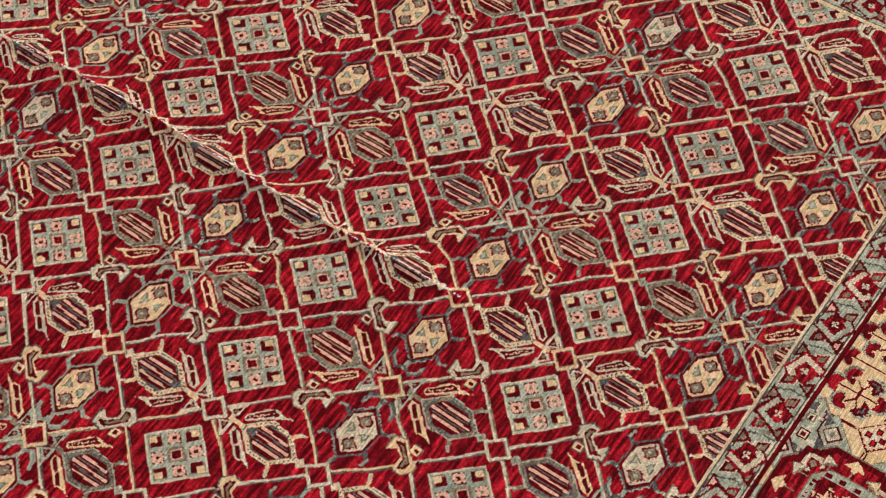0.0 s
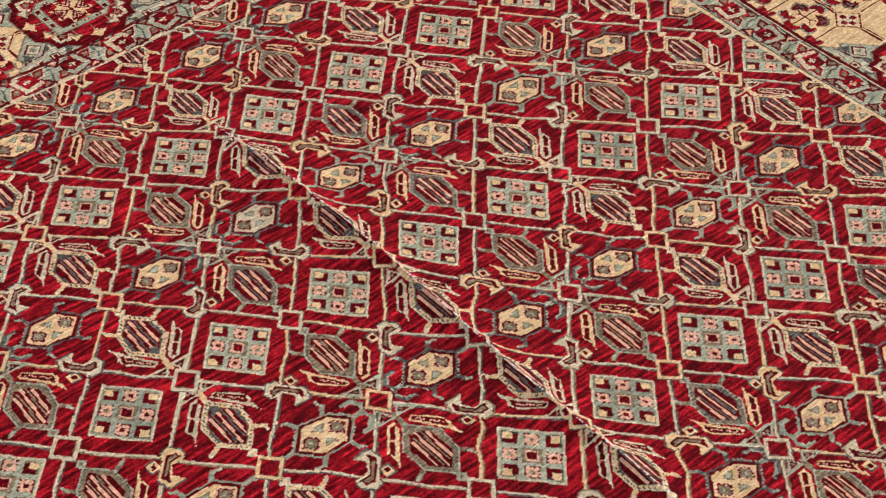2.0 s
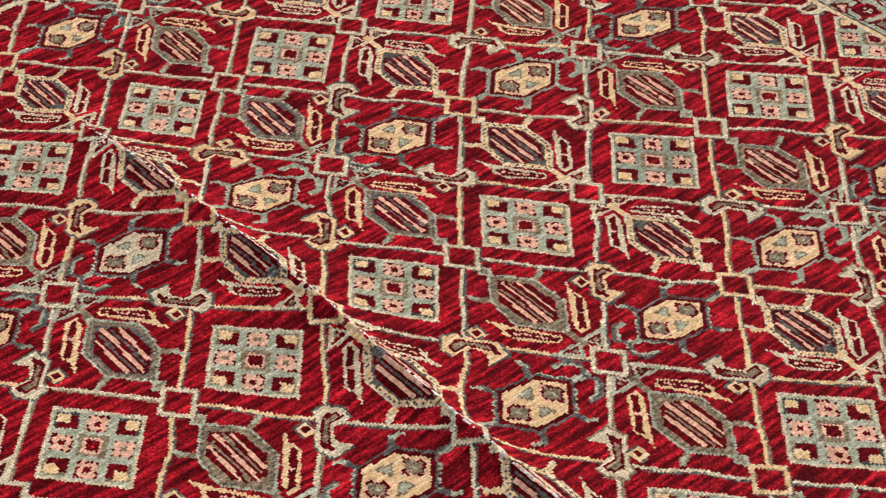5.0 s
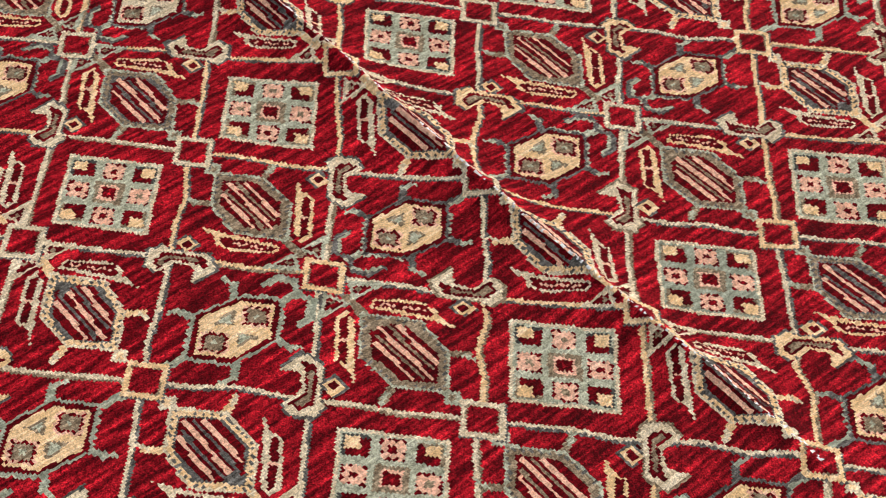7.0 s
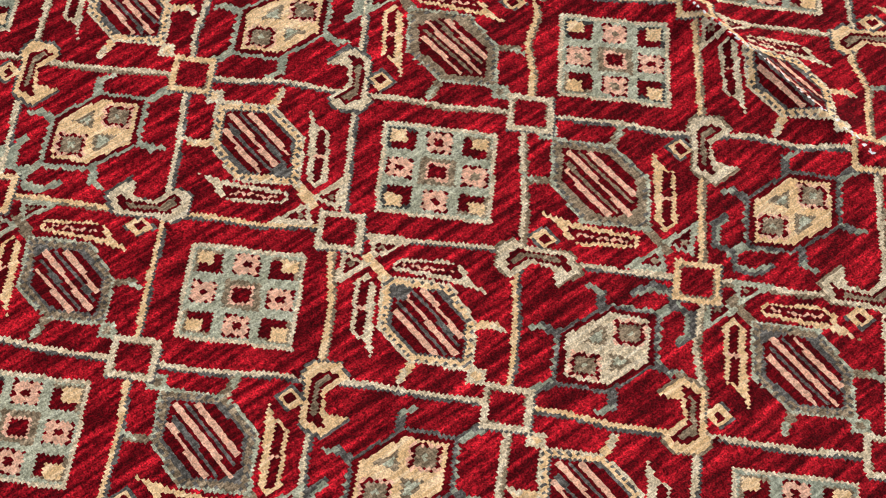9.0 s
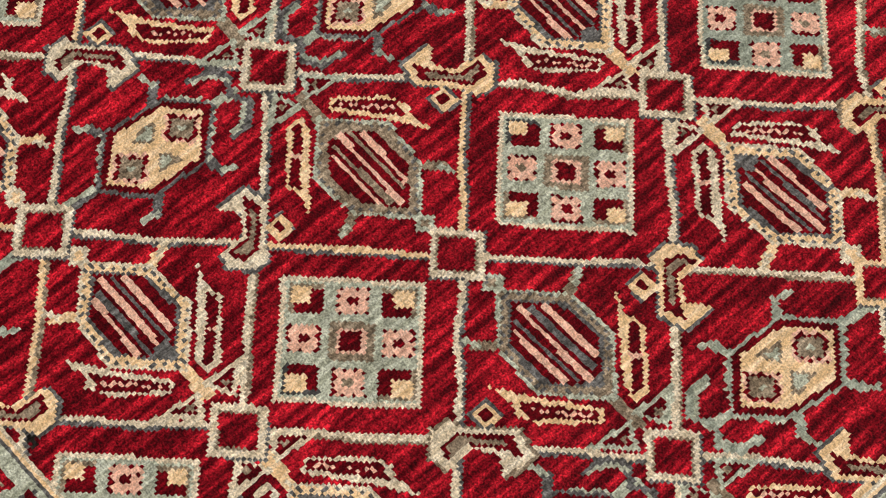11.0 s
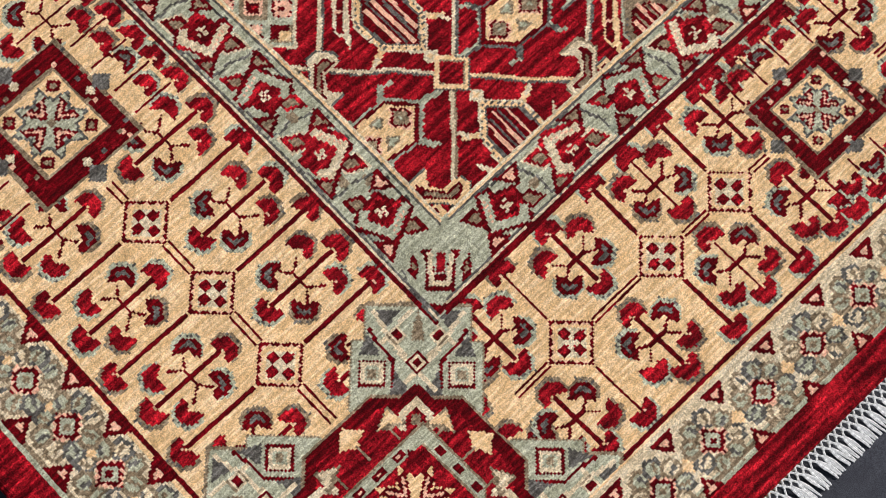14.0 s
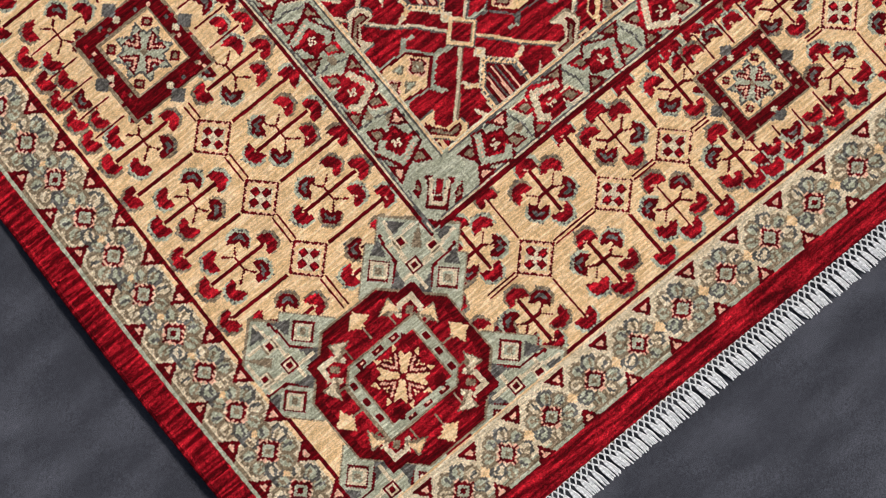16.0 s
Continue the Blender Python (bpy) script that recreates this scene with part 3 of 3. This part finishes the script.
def outer_guard(side):
    pl, lim, length = SIDES[side]
    near = side in ("west", "south")
    v0, v1 = lim[1], lim[2]
    far = max(WEST[2], SOUTH[2])
    fill(pl, [(-far, v1 - .0075), (length + far, v1 - .0075), (length + far, v1), (-far, v1)], "S", 3, 3)
    stroke(pl, [(-far, v1 - .005), (length + far, v1 - .005)], .003, "G", 3, 3)
    fill(pl, [(-far, v0), (length + far, v0), (length + far, v0 + .003), (-far, v0 + .003)], "C", 3, 3)
    per = .0510 if side in ("south", "north") else .0455
    m = (v0 + v1 - .006) / 2 + (.007 if side == "south" else .001)
    for n in range(-7, int(length / per) + 8):
        u = n * per + (.0155 if side == "south" else .0238)
        pid = new_part("rosette", "sage rosette with crimson centre") if near and n < 17 else 3
        p = at(pl, u, m, 0, (v1 - v0) / .0455)
        for k in range(8):
            q = at(p, 0, 0, 45 * k + 22.5)
            fill(q, [(.0075, -.004), (.013, -.0068), (.0185, -.004), (.0185, .004), (.013, .0068), (.0075, .004)], "G" if k % 3 else "B", pid, 3)
            fill(q, [(.0092, -.0022), (.013, -.0040), (.0165, -.0022), (.0165, .0022), (.013, .0040), (.0092, .0022)], "S" if (k + n) % 3 else "I", pid, 3)
            stroke(q, [(.0105, .0008), (.0150, .0008)], .0021, "B" if k % 2 else "G", pid, 3)
        fill(p, diamond(0, 0, .0185, .0185), "D", pid, 3)
        for k in range(4):
            q = at(p, 0, 0, 90 * k)
            dots(q, (.0088, 0), (0, .0088), 4, .0017, "K", pid, 3)
        fill(p, diamond(0, 0, .011, .011), "S", pid, 3)
        fill(p, diamond(0, 0, .005, .005), "G" if n % 4 else "D", pid, 3)
        for s in (-1, 1):
            q = at(p, per / 2 / ((v1 - v0) / .0455), s * .0165)
            fill(q, [(-.0085, s * .005), (.0085, s * .005), (0, -s * .007)], "D", pid, 3)
            fill(q, [(-.003, s * .002), (.003, s * .002), (0, -s * .003)], "K", pid, 3)
        fill(p, diamond(per / 2 / ((v1 - v0) / .0455), 0, .010, .010), "C", pid, 3)


for side in SIDES:
    guard_stripe(side)
    main_border(side)
    outer_guard(side)
round_medallion(lambda u, v: (u, v), -0.1646, -0.1364, "crimson corner rosette medallion with star centre", 1.30)
round_medallion(lambda u, v: (u, v), FX + (EAST[0] + EAST[1]) / 2, -(SOUTH[0] + SOUTH[1]) / 2, "crimson corner rosette medallion with star centre")
round_medallion(lambda u, v: (u, v), -INSET - (WEST[0] + WEST[1]) / 2, FY + (NORTH[0] + NORTH[1]) / 2, "crimson corner rosette medallion with star centre")
round_medallion(lambda u, v: (u, v), FX + (EAST[0] + EAST[1]) / 2, FY + (NORTH[0] + NORTH[1]) / 2, "crimson corner rosette medallion with star centre")
# dark ribs across the side band
for n in range(70):
    u = -0.25 + n * 0.022 + rng.normal(0, 0.004)
    stroke(SIDES["west"][0], [(u, WEST[2] + .003), (u + rng.normal(0, .002), WEST[3])], .0026, "D", 4, 4)


# ---- the lie of the carpet ----
THICK = 0.008


def bell(v, lo, hi, soft):
    return 1 / (1 + np.exp(-(v - lo) / soft)) / (1 + np.exp((v - hi) / soft))


def lie(x, y):
    """Height of the pile: the old fold along the middle, and soft waves."""
    mid = FX / 2 + 0.004 * np.sin(y * 9)
    run = bell(y, 0.36, 1.07, 0.035)
    d = x - mid
    ridge = np.where(d < 0, np.exp(np.minimum(d, 0) / 0.026), np.exp(-np.maximum(d, 0) / 0.013))
    waves = 0.0022 * np.sin(x * 7.1 + 1.3) * np.sin(y * 6.3 + 0.4) + 0.0012 * np.sin(x * 17 + y * 11)
    return 0.0150 * run * ridge + waves


gx, gy = np.meshgrid(np.arange(NX + 1) * KNOT + X0, np.arange(NY + 1) * KNOT + Y0)
gx += 0.0012 * np.sin(gy * 14.0 + gx * 5.0)
gy += 0.0012 * np.sin(gx * 12.0 - gy * 6.0)
vx = gx - 0.004 * np.tanh((gx - FX / 2) / 0.03) * bell(gy, 0.36, 1.07, 0.05) + rng.uniform(-0.00035, 0.00035, gx.shape)
vy = gy + rng.uniform(-0.00035, 0.00035, gx.shape)
vz = lie(gx, gy) + 0.0007 * np.sin(gx * 61 + 2 * np.sin(gy * 23)) * np.sin(gy * 53 + 2 * np.sin(gx * 31)) + rng.uniform(-0.0006, 0.0006, gx.shape)
VERTS = np.stack([vx.ravel(), vy.ravel(), vz.ravel()], 1)


# along the crest of the fold the pile parts and the white foundation shows
mid = FX / 2 + 0.004 * np.sin(GY * 9)
crest = (np.abs(GX - mid - 0.001) < 0.0017) & (bell(GY, 0.36, 1.07, 0.035) > 0.4) & (rng.random(GX.shape) < 0.38)
colour[crest] = CODE["W"]


def knit(name, faces, cols, parent, label):
    """One part of the pile: its knots as faces, each in its yarn."""
    used, inv = np.unique(faces, return_inverse=True)
    me = bpy.data.meshes.new(name)
    me.vertices.add(len(used))
    me.vertices.foreach_set("co", VERTS[used].astype(np.float32).ravel())
    me.loops.add(faces.size)
    me.loops.foreach_set("vertex_index", inv.ravel().astype(np.int32))
    me.polygons.add(len(faces))
    me.polygons.foreach_set("loop_start", np.arange(0, faces.size, 4, dtype=np.int32))
    kinds, slot = np.unique(cols, return_inverse=True)
    names = list(YARN)
    for k in kinds:
        me.materials.append(YARN[names[k]])
    me.polygons.foreach_set("material_index", slot.astype(np.int32))
    me.update(calc_edges=True)
    ob = new(name, me)
    ob.parent = parent
    if label:
        tagged(ob, label)
    return ob


carpet = tagged(new("carpet"), "crimson hand-knotted wool carpet with lattice field, lying on black cloth", "carpet")
iy, ix = np.meshgrid(np.arange(NY), np.arange(NX), indexing="ij")
corner = (iy * (NX + 1) + ix).ravel()
QUADS = np.stack([corner, corner + 1, corner + NX + 2, corner + NX + 1], 1)
own, col = owner.ravel(), colour.ravel()
order = np.argsort(own, kind="stable")
cuts = np.searchsorted(own[order], np.arange(len(PARTS) + 1))
made = {}
zone_of = REGION.ravel()
for pid, (name, label) in enumerate(PARTS):
    sel = order[cuts[pid]:cuts[pid + 1]]
    if len(sel) < 12 and pid > 4:
        continue
    host = carpet if pid < 5 else made[int(zone_of[sel[0]])]
    made[pid] = knit(name, QUADS[sel], col[sel], host, label)


# ---- small helper for meshes ----
def part(name, bm, mat, parent, label=""):
    me = bpy.data.meshes.new(name)
    bm.to_mesh(me)
    bm.free()
    me.materials.append(mat)
    ob = new(name, me)
    ob.parent = parent
    if label:
        tagged(ob, label)
    return ob


def tube(bm, pts, radius, sides=6):
    rings = []
    for k, p in enumerate(pts):
        a, b = Vector(pts[max(k - 1, 0)]), Vector(pts[min(k + 1, len(pts) - 1)])
        q = (b - a).to_track_quat("Z", "Y")
        rr = radius[k] if isinstance(radius, (list, tuple)) else radius
        rings.append([bm.verts.new(Vector(p) + q @ Vector((rr * math.cos(t * math.tau / sides), rr * math.sin(t * math.tau / sides), 0))) for t in range(sides)])
    for r0, r1 in zip(rings, rings[1:]):
        for t in range(sides):
            bm.faces.new((r0[t], r0[(t + 1) % sides], r1[(t + 1) % sides], r1[t]))
    bm.faces.new(rings[0][::-1])
    bm.faces.new(rings[-1])


# overcast side cords and the woven back
for x in (X0, X1):
    bm = bmesh.new()
    ys = np.linspace(Y0, Y1, 260)
    tube(bm, [(x + 0.0012 * math.sin(y * 14 + x * 5), y, float(lie(x, y)) - 0.0035 + 0.0004 * math.sin(k * 2.1)) for k, y in enumerate(ys)], 0.0038, 8)
    part("side_cord", bm, YARN["R"], carpet, "overcast crimson wool side cord")
bm = bmesh.new()
bmesh.ops.create_grid(bm, x_segments=60, y_segments=60, size=0.5)
for v in bm.verts:
    x, y = (v.co.x + 0.5) * (X1 - X0) + X0, (v.co.y + 0.5) * (Y1 - Y0) + Y0
    v.co = (x, y, float(lie(x, y)) - 0.006)
part("back", bm, YARN["I"], carpet, "woven cotton back")

# ---- fringe: a knotted net with hanging tassels ----
STEP = 0.0066


def tassel_mesh(seed):
    r = random.Random(seed)
    bm = bmesh.new()
    h, z = STEP / 2, -0.0035
    tube(bm, [(-h, 0.001, z), (0, -0.0042, z + 0.0006), (h, -0.0092, z - 0.0004)], 0.00085, 5)
    tube(bm, [(h, 0.001, z), (0, -0.0042, z - 0.0008), (-h, -0.0092, z - 0.0012)], 0.00085, 5)
    tube(bm, [(-0.0014, -0.0046, z), (0.0014, -0.0046, z)], 0.0015, 5)
    tube(bm, [(h - 0.0014, -0.0094, z - 0.0006), (h + 0.0014, -0.0094, z - 0.0006)], 0.0016, 5)
    for k in range(4):
        x = h + (k - 1.5) * 0.0013
        lean = 0.0035 + r.uniform(-0.0012, 0.0012)
        tube(bm, [(x * 0.5 + h * 0.5, -0.0095, z - 0.0008), (x + lean * 0.4, -0.016, z - 0.0022 + r.uniform(-.0004, .0008)), (x + lean, -0.0245 - r.uniform(0, 0.003), z - 0.0042)], [0.0009, 0.00115, 0.0007], 5)
    me = bpy.data.meshes.new("tassel")
    bm.to_mesh(me)
    bm.free()
    me.materials.append(YARN["W"])
    return me


TASSELS = [tassel_mesh(k) for k in range(6)]
fringe = new("fringe")
fringe.parent = carpet
tagged(fringe, "white knotted cotton fringe")
for n in range(int((X1 - X0) / STEP)):
    x = X0 + (n + 0.5) * STEP
    ob = new("tassel", TASSELS[(n * 7 + n // 5) % 6])
    ob.parent = fringe
    ob.matrix_basis = pose(x, Y0 + 0.0012 * math.sin(x * 12 - Y0 * 6), float(lie(x, Y0)), 0, 0, rng.normal(0, 3))

# ---- the cloth below ----
bm = bmesh.new()
bmesh.ops.create_grid(bm, x_segments=420, y_segments=420, size=2.6)
for v in bm.verts:
    x, y = v.co.x + 0.4, v.co.y + 0.4
    r = noise.noise(Vector((x * 2.2, y * 2.2, 0.3))) * 0.003 + noise.noise(Vector((x * 9 + y * 4, y * 3, 1.7))) * 0.0012
    r += 0.0022 * math.exp(-(((x - 0.9 * y - 0.42 + 0.03 * math.sin(y * 7)) % 0.37 - 0.18) / 0.016) ** 2)
    v.co = (x, y, -0.0102 + r)
for f in bm.faces:
    f.smooth = True
me = bpy.data.meshes.new("ground")
bm.to_mesh(me)
bm.free()
me.materials.append(CLOTH)
tagged(new("ground", me), "matt black cloth spread over the floor under the carpet", "cloth", kind="structure")
